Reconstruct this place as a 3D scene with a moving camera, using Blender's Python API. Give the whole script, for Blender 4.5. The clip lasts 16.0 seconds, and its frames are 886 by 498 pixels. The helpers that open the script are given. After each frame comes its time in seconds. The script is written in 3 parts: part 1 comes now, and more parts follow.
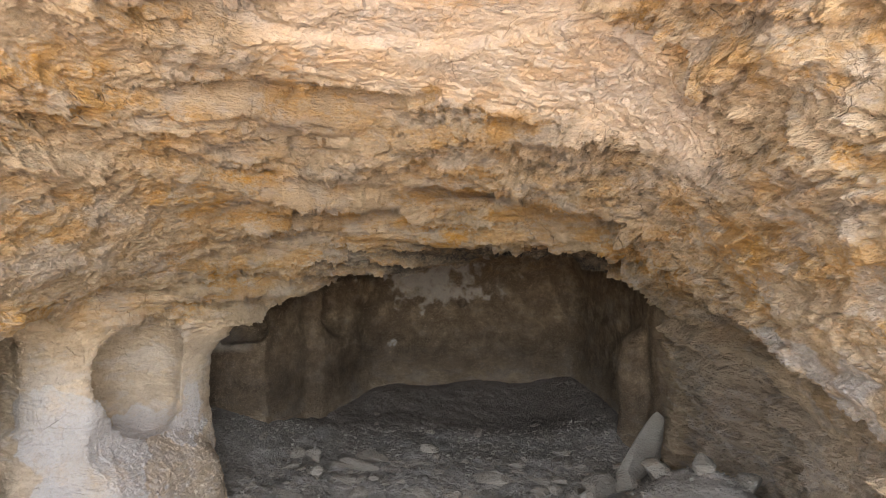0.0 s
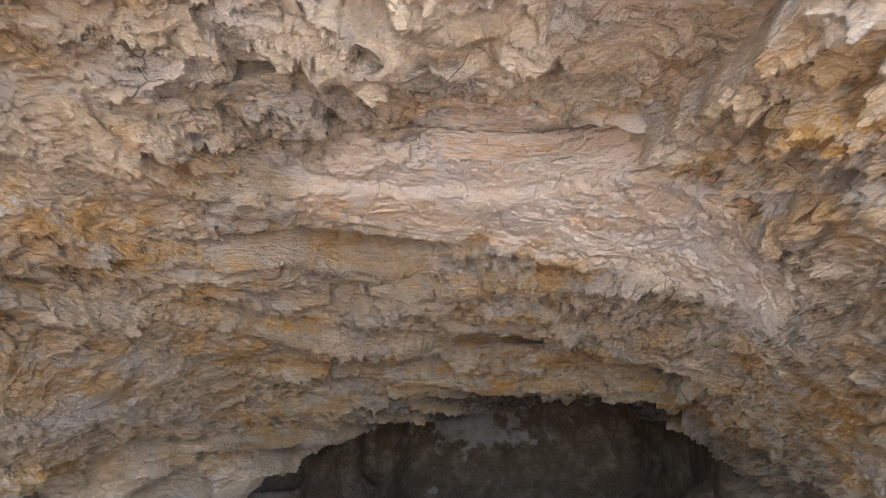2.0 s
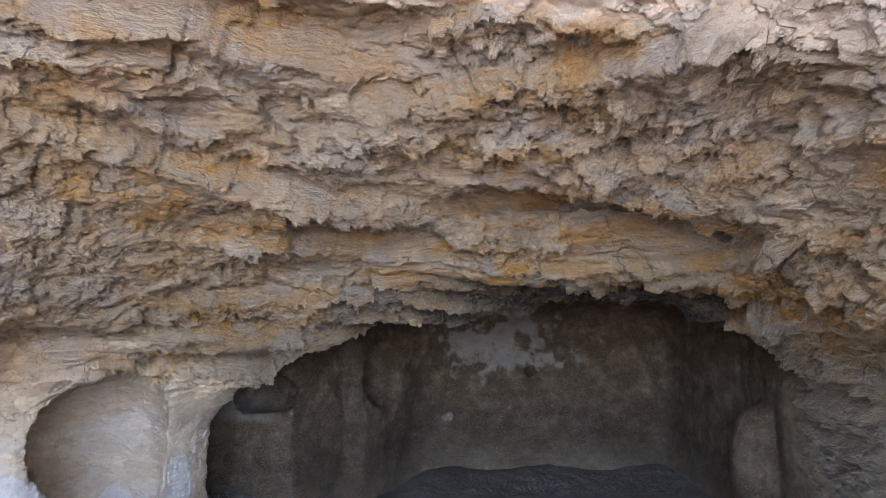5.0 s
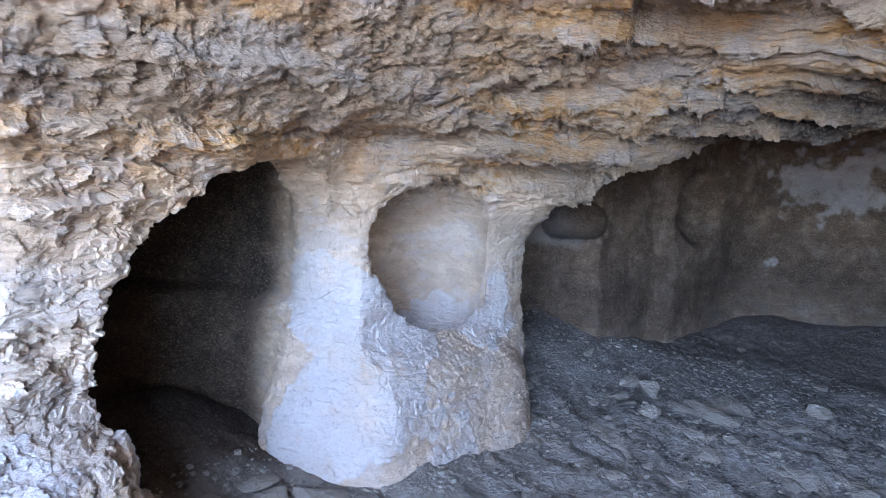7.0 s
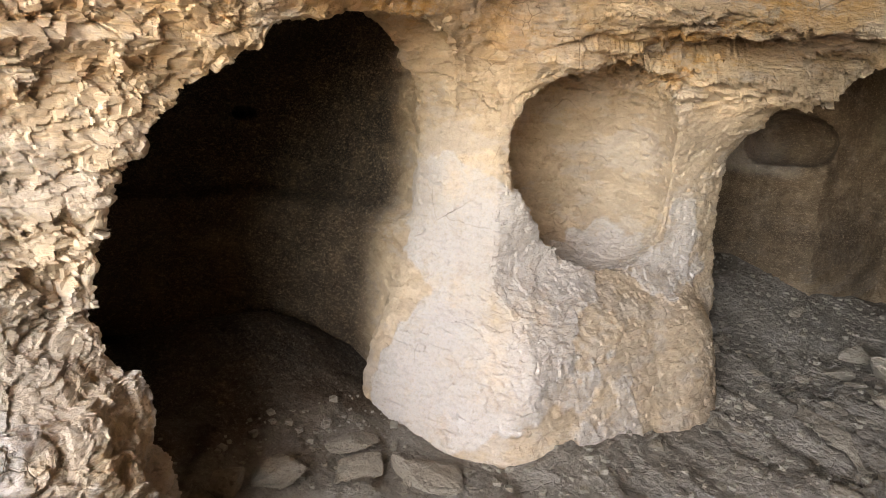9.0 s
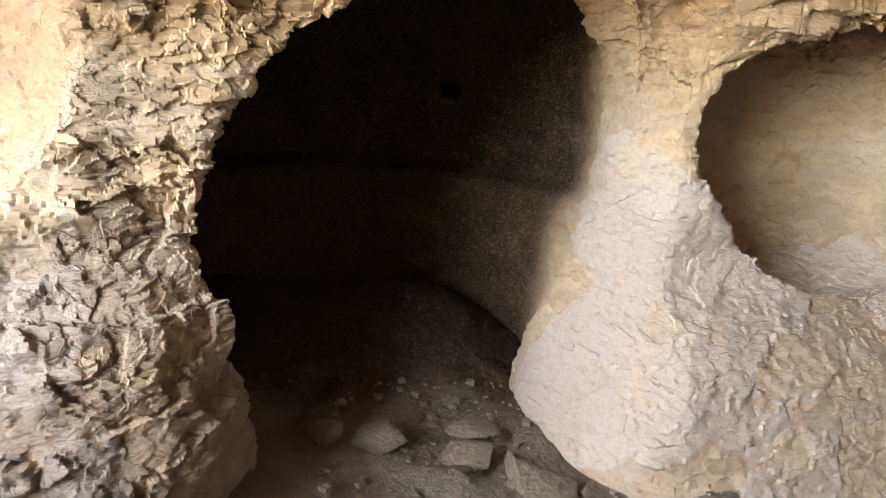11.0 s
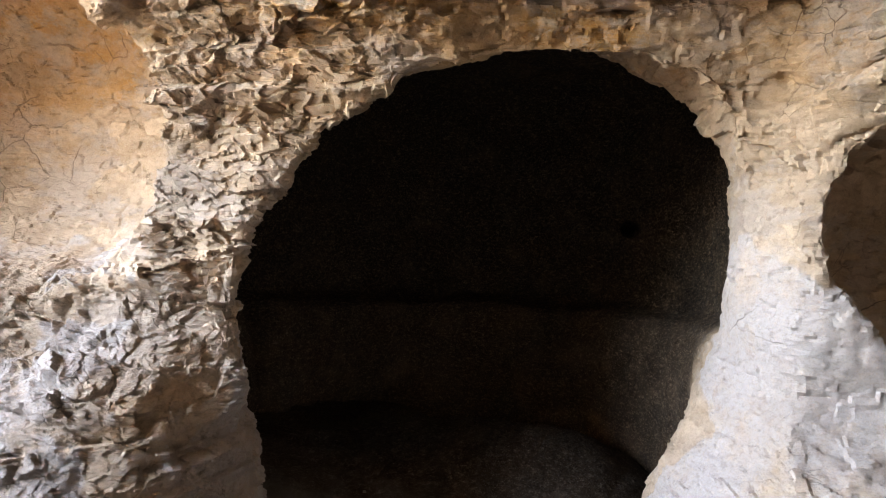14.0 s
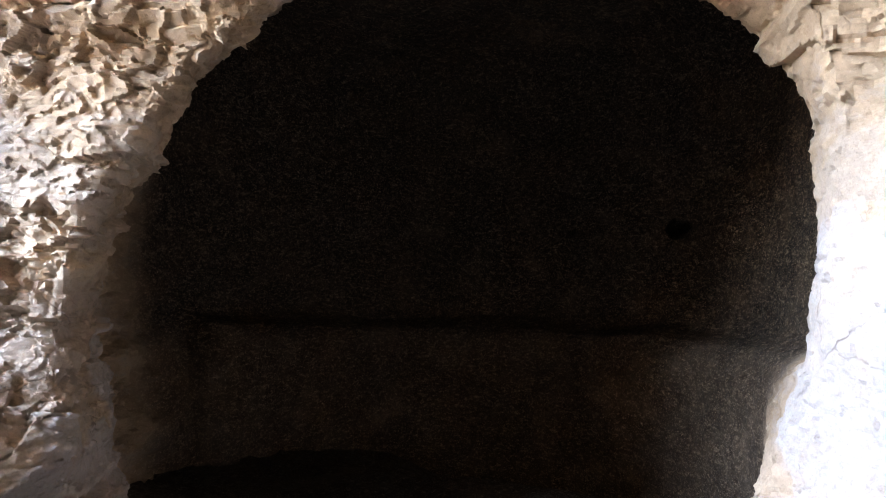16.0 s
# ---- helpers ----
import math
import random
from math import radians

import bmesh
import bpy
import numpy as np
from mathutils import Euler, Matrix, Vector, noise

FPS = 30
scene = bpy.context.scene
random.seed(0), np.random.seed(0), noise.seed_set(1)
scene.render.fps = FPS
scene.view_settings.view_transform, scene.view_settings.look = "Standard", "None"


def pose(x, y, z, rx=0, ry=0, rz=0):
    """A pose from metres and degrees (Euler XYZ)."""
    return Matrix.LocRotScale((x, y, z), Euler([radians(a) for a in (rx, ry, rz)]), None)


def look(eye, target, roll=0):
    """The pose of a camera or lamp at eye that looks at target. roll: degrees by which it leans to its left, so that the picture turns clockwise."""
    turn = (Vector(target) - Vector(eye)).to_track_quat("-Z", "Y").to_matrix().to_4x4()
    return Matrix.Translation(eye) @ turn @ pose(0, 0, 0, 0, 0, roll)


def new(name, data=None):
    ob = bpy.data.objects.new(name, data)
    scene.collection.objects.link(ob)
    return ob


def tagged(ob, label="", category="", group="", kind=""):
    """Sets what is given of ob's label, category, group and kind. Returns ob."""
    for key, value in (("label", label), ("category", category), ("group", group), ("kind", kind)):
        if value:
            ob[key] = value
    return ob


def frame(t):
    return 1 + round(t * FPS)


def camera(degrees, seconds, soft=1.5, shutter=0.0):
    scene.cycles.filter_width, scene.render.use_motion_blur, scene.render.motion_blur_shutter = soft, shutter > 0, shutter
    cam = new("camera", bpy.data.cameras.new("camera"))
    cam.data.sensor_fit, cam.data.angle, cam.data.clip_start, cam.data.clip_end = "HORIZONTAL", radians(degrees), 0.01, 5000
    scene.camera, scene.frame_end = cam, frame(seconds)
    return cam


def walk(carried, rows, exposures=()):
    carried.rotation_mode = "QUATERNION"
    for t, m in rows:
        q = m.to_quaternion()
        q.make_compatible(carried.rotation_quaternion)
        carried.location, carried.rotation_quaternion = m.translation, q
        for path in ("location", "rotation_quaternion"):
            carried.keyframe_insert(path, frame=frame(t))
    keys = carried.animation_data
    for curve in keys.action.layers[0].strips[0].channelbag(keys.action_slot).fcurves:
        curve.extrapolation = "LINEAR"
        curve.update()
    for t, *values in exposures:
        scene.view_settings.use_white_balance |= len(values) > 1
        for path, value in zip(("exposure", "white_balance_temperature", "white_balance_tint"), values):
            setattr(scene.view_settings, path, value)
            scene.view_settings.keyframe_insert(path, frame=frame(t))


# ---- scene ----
cam = camera(67.0, 16.0, 1.0)
EXPOSURES = [(0, 3.68, 7738, 10), (1, 3.2, 7135, 10), (1.5, 3.03, 6577, 10), (2, 3.02, 6128, 10), (3.2, 3.02, 5855, 10), (5.3, 3.78, 5502, 10), (6.2, 4.01, 5131, 10), (7, 4.1, 5068, 10), (7.5, 4.12, 5884, 10), (8, 4.19, 6890, 10), (9, 4.23, 8798, 10), (10, 4.12, 8798, 10), (12.5, 4.13, 8798, 10), (13.5, 4.24, 7420, 10), (14.5, 4.28, 6890, 10), (15, 4.46, 6572, 10), (16, 4.82, 6254, 10)]
PATH = [
    (0, (-0.158, 0.659, 1.039), (-0.175, 2.658, 0.987), -0.1),
    (0.5, (-0.184, 0.747, 1.123), (-0.268, 2.744, 1.192), 0.0),
    (1, (-0.182, 0.813, 1.168), (-0.302, 2.799, 1.371), 0.2),
    (1.5, (-0.196, 0.868, 1.185), (-0.331, 2.842, 1.478), 0.3),
    (2, (-0.2, 0.901, 1.193), (-0.339, 2.868, 1.528), 0.3),
    (2.5, (-0.172, 0.939, 1.163), (-0.316, 2.9, 1.529), 0.4),
    (3, (-0.088, 1.031, 1.048), (-0.231, 2.991, 1.423), 0.2),
    (3.2, (-0.03, 1.132, 1.012), (-0.17, 3.092, 1.384), 0.1),
    (5.3, (-0.056, 2.644, 0.634), (-0.335, 4.622, 0.726), 0.3),
    (5.5, (-0.082, 2.693, 0.601), (-0.421, 4.664, 0.635), 0.2),
    (6, (-0.157, 2.737, 0.528), (-0.716, 4.655, 0.433), 0.8),
    (6.5, (-0.352, 2.847, 0.474), (-1.181, 4.655, 0.257), 1.0),
    (7, (-0.509, 2.965, 0.414), (-1.513, 4.667, 0.107), 1.4),
    (7.5, (-0.664, 3.166, 0.308), (-1.764, 4.79, -0.082), 1.5),
    (8, (-0.848, 3.425, 0.227), (-2.005, 4.997, -0.208), 1.7),
    (8.5, (-0.975, 3.688, 0.105), (-2.218, 5.179, -0.375), 1.7),
    (9, (-1.141, 4.079, 0.046), (-2.502, 5.452, -0.466), 1.8),
    (9.5, (-1.18, 4.316, 0.003), (-2.669, 5.54, -0.532), 2.0),
    (10, (-1.064, 4.467, -0.108), (-2.689, 5.509, -0.629), 1.9),
    (10.2, (-1.011, 4.524, -0.081), (-2.688, 5.478, -0.607), 2.3),
    (12.5, (-0.911, 5.577, -0.415), (-2.888, 5.688, -0.694), 1.0),
    (13, (-0.886, 5.902, -0.477), (-2.871, 5.695, -0.598), 1.2),
    (13.5, (-0.867, 6.14, -0.487), (-2.838, 5.8, -0.5), 1.7),
    (14, (-0.884, 6.195, -0.566), (-2.851, 5.831, -0.532), 1.8),
    (14.5, (-0.953, 6.256, -0.625), (-2.915, 5.871, -0.576), 1.8),
    (15, (-1.133, 6.362, -0.644), (-3.08, 5.906, -0.594), 2.1),
    (15.5, (-1.535, 6.419, -0.69), (-3.47, 5.921, -0.617), 2.0),
    (16, (-1.942, 6.417, -0.674), (-3.858, 5.859, -0.546), 1.2),
]
walk(cam, [(t, look(eye, target, roll)) for t, eye, target, roll in PATH], EXPOSURES)

# ---- light and exposure ----
SUN_ELEVATION, SUN_TURN = radians(59), radians(165)
world = bpy.data.worlds.new("sky")
scene.world = world
world.use_nodes = True
wn = world.node_tree.nodes
sky = wn.new("ShaderNodeTexSky")
sky.sky_type, sky.sun_disc = "NISHITA", False
sky.sun_elevation, sky.sun_rotation = SUN_ELEVATION, SUN_TURN
wn["Background"].inputs["Strength"].default_value = 0.15
world.node_tree.links.new(sky.outputs[0], wn["Background"].inputs["Color"])
sun = new("sun", bpy.data.lights.new("sun", "SUN"))
sun.data.energy, sun.data.angle, sun.data.color = 5.0, radians(0.5), (1.0, 0.93, 0.82)
way = Vector((math.sin(SUN_TURN) * math.cos(SUN_ELEVATION), math.cos(SUN_TURN) * math.cos(SUN_ELEVATION), math.sin(SUN_ELEVATION)))
sun.matrix_world = look(Vector((0, -6, 0)) + way * 20, (0, -6, 0))

# the sky seen through the cave's mouth
mouth = new("mouth_sky", bpy.data.lights.new("mouth_sky", "AREA"))
mouth.data.shape, mouth.data.size, mouth.data.size_y = "RECTANGLE", 4.4, 2.6
mouth.data.energy, mouth.data.color = 65.0, (0.64, 0.78, 1.0)
mouth.matrix_world = look((0.0, 0.05, 1.55), (-0.5, 5.0, 0.8))


# ---- small tools ----
DICE = np.random.RandomState(5).uniform(-1, 1, 64 ** 3).astype(np.float32)


def grain(p, size, seed=0, crisp=False):
    """Value noise, -1 to 1, with cells of the given size (one number or three); crisp: with creases."""
    q = p / np.asarray(size, float)
    i = np.floor(q)
    f = q - i
    if not crisp:
        f = f * f * f * (f * (f * 6 - 15) + 10)
    f = f.astype(np.float32)
    i = i.astype(np.int32) + np.array((seed * 17, seed * 29, seed * 41), np.int32)
    a = [((i[:, 0] + k) & 63) << 12 for k in (0, 1)]
    b = [((i[:, 1] + k) & 63) << 6 for k in (0, 1)]
    c = [(i[:, 2] + k) & 63 for k in (0, 1)]
    fx, fy, fz = f.T

    def row(u, v):
        w = DICE[a[u] + b[v] + c[0]]
        return w + (DICE[a[u] + b[v] + c[1]] - w) * fz
    low, high = row(0, 0), row(1, 0)
    low, high = low + (row(0, 1) - low) * fy, high + (row(1, 1) - high) * fy
    return low + (high - low) * fx


def layers(p, size, count, seed=0, fade=0.5, crisp=False):
    out, a, total = 0.0, 1.0, 0.0
    for k in range(count):
        q = p
        if crisp:  # each layer lies askew, so that no grid shows
            c, d = math.cos(0.9 * k + 0.5), math.sin(0.9 * k + 0.5)
            q = np.stack([c * p[:, 0] - d * p[:, 1], d * p[:, 0] + c * p[:, 1], p[:, 2] + 0.23 * p[:, 0] - 0.17 * p[:, 1]], 1)
        out = out + a * grain(q + 13.7 * k, np.asarray(size, float) / 2 ** k, seed + k, crisp)
        total += a
        a *= fade
    return out / total


def step(a, b, x):
    t = np.clip((x - a) / (b - a), 0, 1)
    return t * t * (3 - 2 * t)


def soft_min(a, b, k):
    h = np.clip(0.5 + 0.5 * (b - a) / k, 0, 1)
    return b + (a - b) * h - k * h * (1 - h)


def soft_max(a, b, k):
    return -soft_min(-a, -b, k)


def shards(p, size, seed=0, bend=None):
    """Broken cells of the given size: each point's cell as a random level, the height on its tilted face, and the way to its middle."""
    q = (p / np.asarray(size, float)).astype(np.float32)
    if bend is not None:
        q = q + bend
    base = np.floor(q - 0.5).astype(np.int32)
    best, level, face = None, None, None
    for k in range(8):
        i = base + np.array((k & 1, k >> 1 & 1, k >> 2), np.int32)
        code = ((i[:, 0] + seed * 11 & 63) << 12) + ((i[:, 1] + seed * 23 & 63) << 6) + (i[:, 2] + seed * 37 & 63)
        off = [q[:, a] - i[:, a] - 0.5 - 0.42 * DICE[(code + 7919 * (a + 1)) & 262143] for a in range(3)]
        dist = off[0] ** 2 + off[1] ** 2 + off[2] ** 2
        tilt = sum(off[a] * DICE[(code + 10007 * (a + 5)) & 262143] for a in range(3))
        if best is None:
            best, level, face = dist, DICE[code], tilt
        else:
            near = dist < best
            best, level, face = np.where(near, dist, best), np.where(near, DICE[code], level), np.where(near, tilt, face)
    return level, face, np.sqrt(best)


def mesh_from(name, verts, faces, smooth=True):
    me = bpy.data.meshes.new(name)
    verts, faces = np.asarray(verts, np.float32), np.asarray(faces, np.int32)
    n = faces.shape[1]
    me.vertices.add(len(verts))
    me.vertices.foreach_set("co", verts.ravel())
    me.loops.add(faces.size)
    me.loops.foreach_set("vertex_index", faces.ravel())
    me.polygons.add(len(faces))
    me.polygons.foreach_set("loop_start", np.arange(0, faces.size, n, dtype=np.int32))
    me.update(calc_edges=True)
    me.polygons.foreach_set("use_smooth", np.full(len(faces), smooth))
    return me


def soft_nets(field, lo, h):
    """The zero surface of a field on a grid, as points and quads that face its negative side."""
    inside = field < 0
    n = np.array(field.shape) - 1
    s = [slice(0, -1), slice(1, None)]
    corner = {(i, j, k): (s[i], s[j], s[k]) for i in (0, 1) for j in (0, 1) for k in (0, 1)}
    count = sum(inside[c].astype(np.int8) for c in corner.values())
    cell = np.nonzero((count > 0) & (count < 8))
    ids = np.full(n, -1, np.int64)
    ids[cell] = np.arange(len(cell[0]))
    total, hits = np.zeros((len(cell[0]), 3)), np.zeros(len(cell[0]))
    for a in range(3):
        for u in (0, 1):
            for v in (0, 1):
                b = [u, v]
                b.insert(a, 0)
                c = list(b)
                c[a] = 1
                fa = field[cell[0] + b[0], cell[1] + b[1], cell[2] + b[2]]
                fb = field[cell[0] + c[0], cell[1] + c[1], cell[2] + c[2]]
                cut = (fa < 0) != (fb < 0)
                t = np.where(cut, fa / np.where(cut, fa - fb, 1), 0)
                p = np.tile(np.array(b, float), (len(t), 1))
                p[:, a] = t
                total += p * cut[:, None]
                hits += cut
    points = (np.stack(cell, 1) + total / hits[:, None]) * h + np.asarray(lo)
    quads = []
    for a in range(3):
        b, c = (a + 1) % 3, (a + 2) % 3
        sl0, sl1 = [slice(1, -1)] * 3, [slice(1, -1)] * 3
        sl0[a], sl1[a] = slice(0, -1), slice(1, None)
        i0, i1 = inside[tuple(sl0)], inside[tuple(sl1)]
        for flip in (False, True):
            e = np.stack(np.nonzero(i0 & ~i1 if not flip else ~i0 & i1), 1)
            e[:, b] += 1
            e[:, c] += 1
            eb, ec = np.zeros(3, int), np.zeros(3, int)
            eb[b], ec[c] = 1, 1
            q = [ids[tuple(x.T)] for x in (e, e - eb, e - eb - ec, e - ec)]
            q = np.stack(q, 1)
            quads.append(q[:, ::-1] if not flip else q)
    quads = np.concatenate(quads)
    return points, quads[(quads >= 0).all(1)]


def split_quads(points, quads):
    """Each quad into four."""
    edges = np.concatenate([quads[:, [i, (i + 1) % 4]] for i in range(4)])
    edges.sort(1)
    key = edges[:, 0] * len(points) + edges[:, 1]
    unique, where = np.unique(key, return_inverse=True)
    a, b = unique // len(points), unique % len(points)
    m = len(points) + where.reshape(4, -1).T
    c = len(points) + len(unique) + np.arange(len(quads))
    out = np.concatenate([np.stack([quads[:, i], m[:, i], c, m[:, i - 1]], 1) for i in range(4)])
    return np.concatenate([points, (points[a] + points[b]) / 2, points[quads].mean(1)]), out


def split_some(points, quads, which):
    """The picked quads into four; also the new points that lie on an edge of an unsplit quad, with the ends of that edge."""
    def edges(q):
        e = np.concatenate([q[:, [i, (i + 1) % 4]] for i in range(4)])
        e.sort(1)
        return e[:, 0] * len(points) + e[:, 1]
    few, rest = quads[which], quads[~which]
    unique, where = np.unique(edges(few), return_inverse=True)
    a, b = unique // len(points), unique % len(points)
    m = len(points) + where.reshape(4, -1).T
    c = len(points) + len(unique) + np.arange(len(few))
    out = np.concatenate([np.stack([few[:, i], m[:, i], c, m[:, i - 1]], 1) for i in range(4)])
    loose = np.nonzero(np.isin(unique, edges(rest)))[0]
    return np.concatenate([points, (points[a] + points[b]) / 2, points[few].mean(1)]), np.concatenate([rest, out]), (len(points) + loose, a[loose], b[loose])


def normals_of(points, quads):
    n = np.cross(points[quads[:, 2]] - points[quads[:, 0]], points[quads[:, 3]] - points[quads[:, 1]])
    out = np.zeros_like(points)
    for i in range(4):
        for a in range(3):
            out[:, a] += np.bincount(quads[:, i], n[:, a], len(points))
    return out / np.maximum(np.linalg.norm(out, axis=1, keepdims=True), 1e-9)


# ---- materials ----
def shader(name):
    m = bpy.data.materials.new(name)
    m.use_nodes = True
    return m, m.node_tree.nodes, m.node_tree.links, m.node_tree.nodes["Principled BSDF"]


def rock_material(name, low, high, stain, bump=1.0, rough=0.95, masks=True):
    """Weathered limestone: cream and grey at two scales, ochre stains, lime wash and soot, with light and shade painted
    in, where the masks say.
    """
    m, n, l, b = shader(name)
    co = n.new("ShaderNodeTexCoord").outputs["Object"]
    stretch = n.new("ShaderNodeMapping")
    stretch.inputs["Scale"].default_value = (1, 1, 2.0)
    l.new(co, stretch.inputs["Vector"])

    def tex(size, detail, rough_, vec=co):
        t = n.new("ShaderNodeTexNoise")
        t.inputs["Scale"].default_value, t.inputs["Detail"].default_value, t.inputs["Roughness"].default_value = size, detail, rough_
        l.new(vec, t.inputs["Vector"])
        return t.outputs["Fac"]

    def ramp(v, a, c):
        r = n.new("ShaderNodeMapRange")
        r.inputs["From Min"].default_value, r.inputs["From Max"].default_value = a, c
        l.new(v, r.inputs["Value"])
        return r.outputs["Result"]

    def mix(f, a, c, mode="MIX"):
        x = n.new("ShaderNodeMix")
        x.data_type, x.blend_type = "RGBA", mode
        if isinstance(f, float):
            x.inputs["Factor"].default_value = f
        else:
            l.new(f, x.inputs["Factor"])
        for v, s in ((a, "A"), (c, "B")):
            if isinstance(v, tuple):
                x.inputs[6 if s == "A" else 7].default_value = (*v, 1)
            else:
                l.new(v, x.inputs[6 if s == "A" else 7])
        return x.outputs[2]

    def mul(a, c):
        x = n.new("ShaderNodeMath")
        x.operation = "MULTIPLY"
        for i, v in enumerate((a, c)):
            if isinstance(v, float):
                x.inputs[i].default_value = v
            else:
                l.new(v, x.inputs[i])
        return x.outputs[0]

    colour = mix(ramp(tex(1.3, 6, 0.65, stretch.outputs[0]), 0.35, 0.65), low, high)
    colour = mix(ramp(tex(9, 8, 0.7, stretch.outputs[0]), 0.3, 0.75), colour, tuple(0.72 * v for v in high), "MIX")
    if masks:
        def mask(which):
            a = n.new("ShaderNodeAttribute")
            a.attribute_name = which
            return a.outputs["Fac"]
        colour = mix(mul(ramp(mask("facet"), 0.5, 0.95), 0.55), colour, tuple(min(1.3 * v, 0.8) for v in high))
        colour = mix(mul(ramp(mask("facet"), 0.5, 0.1), 0.5), colour, tuple(0.62 * v for v in low))
        colour = mix(mul(ramp(tex(1.9, 9, 0.7, stretch.outputs[0]), 0.5, 0.56), 0.4), colour, (0.42, 0.36, 0.32))
        ochre = mul(mask("ochre"), ramp(tex(2.3, 10, 0.76, stretch.outputs[0]), 0.46, 0.55))
        colour = mix(ochre, colour, stain)
        # the brown and near-black mixes also carry the shade of the inner rooms
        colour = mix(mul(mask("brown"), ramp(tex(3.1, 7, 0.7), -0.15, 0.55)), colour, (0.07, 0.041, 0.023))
        colour = mix(mul(mask("lime_lit"), ramp(tex(2.7, 9, 0.75), 0.25, 0.5)), colour, (0.46, 0.40, 0.365))
        colour = mix(mul(mask("soot_shade"), ramp(tex(4.0, 8, 0.75), 0.05, 0.55)), colour, (0.017, 0.013, 0.011))
    colour = mix(mul(ramp(tex(48, 6, 0.8), 0.5, 0.8), 0.6), colour, (0.16, 0.11, 0.075))
    colour = mix(mul(ramp(tex(30, 7, 0.8, stretch.outputs[0]), 0.52, 0.8), 0.5), colour, tuple(min(1.25 * v, 0.85) for v in high))
    colour = mix(mul(ramp(tex(150, 5, 0.8), 0.54, 0.7), 0.45), colour, (0.13, 0.09, 0.06))
    colour = mix(mul(ramp(tex(110, 5, 0.8), 0.55, 0.7), 0.4), colour, tuple(min(1.4 * v, 0.85) for v in high))
    bend = n.new("ShaderNodeTexNoise")
    bend.inputs["Scale"].default_value, bend.inputs["Detail"].default_value = 3.0, 6
    l.new(co, bend.inputs["Vector"])
    moved = mix(0.16, co, bend.outputs["Color"], "ADD")
    cell = n.new("ShaderNodeTexVoronoi")
    cell.feature = "DISTANCE_TO_EDGE"
    cell.inputs["Scale"].default_value = 3.2
    l.new(moved, cell.inputs["Vector"])
    line = n.new("ShaderNodeMapRange")
    line.inputs["From Min"].default_value, line.inputs["From Max"].default_value = 0.0, 0.014
    line.inputs["To Min"].default_value, line.inputs["To Max"].default_value = 1.0, 0.0
    l.new(cell.outputs["Distance"], line.inputs["Value"])
    hair = n.new("ShaderNodeTexVoronoi")
    hair.feature = "DISTANCE_TO_EDGE"
    hair.inputs["Scale"].default_value = 8.5
    l.new(moved, hair.inputs["Vector"])
    fine_line = n.new("ShaderNodeMapRange")
    fine_line.inputs["From Min"].default_value, fine_line.inputs["From Max"].default_value = 0.0, 0.025
    fine_line.inputs["To Min"].default_value, fine_line.inputs["To Max"].default_value = 1.0, 0.0
    l.new(hair.outputs["Distance"], fine_line.inputs["Value"])
    both = n.new("ShaderNodeMath")
    both.operation = "MAXIMUM"
    l.new(mul(line.outputs["Result"], ramp(tex(2.0, 3, 0.6), 0.57, 0.68)), both.inputs[0])
    l.new(mul(fine_line.outputs["Result"], ramp(tex(2.6, 4, 0.65), 0.58, 0.68)), both.inputs[1])
    crack = both.outputs[0]
    colour = mix(mul(crack, 0.7), colour, (0.09, 0.06, 0.04))
    l.new(colour, b.inputs["Base Color"])
    b.inputs["Roughness"].default_value = rough
    b.inputs["Specular IOR Level"].default_value = 0.15
    add = n.new("ShaderNodeMath")
    add.operation = "ADD"
    l.new(mul(tex(26, 9, 0.75, stretch.outputs[0]), 1.0), add.inputs[0])
    sub = n.new("ShaderNodeMath")
    sub.operation = "SUBTRACT"
    l.new(mul(tex(95, 6, 0.78), 0.45), sub.inputs[0])
    l.new(mul(crack, 0.8), sub.inputs[1])

    def chips(size, weight):
        """Small broken faces that step against one another."""
        v = n.new("ShaderNodeTexVoronoi")
        v.inputs["Scale"].default_value = size
        l.new(moved_fine, v.inputs["Vector"])
        x = n.new("ShaderNodeMath")
        x.operation = "ADD"
        l.new(mul(v.outputs["Color"], 0.5 * weight), x.inputs[0])
        l.new(mul(v.outputs["Distance"], 1.1 * weight), x.inputs[1])
        return x.outputs[0]

    crumb = n.new("ShaderNodeTexNoise")
    crumb.inputs["Scale"].default_value, crumb.inputs["Detail"].default_value = 14.0, 4
    l.new(stretch.outputs[0], crumb.inputs["Vector"])
    moved_fine = mix(0.09, stretch.outputs[0], crumb.outputs["Color"], "ADD")
    pieces = n.new("ShaderNodeMath")
    pieces.operation = "ADD"
    l.new(chips(15.0, 0.55), pieces.inputs[0])
    l.new(chips(37.0, 0.3), pieces.inputs[1])
    l.new(sub.outputs[0], add.inputs[1])
    bu = n.new("ShaderNodeBump")
    if masks:
        ease = n.new("ShaderNodeMapRange")
        ease.inputs["To Min"].default_value, ease.inputs["To Max"].default_value = 1.0, 0.4
        l.new(mask("soft"), ease.inputs["Value"])
        l.new(ease.outputs["Result"], bu.inputs["Strength"])
    bu.inputs["Strength"].default_value, bu.inputs["Distance"].default_value = 1.0, 0.05 * bump
    total = n.new("ShaderNodeMath")
    total.operation = "ADD"
    l.new(add.outputs[0], total.inputs[0])
    l.new(pieces.outputs[0], total.inputs[1])
    l.new(total.outputs[0], bu.inputs["Height"])
    l.new(bu.outputs[0], b.inputs["Normal"])
    return m


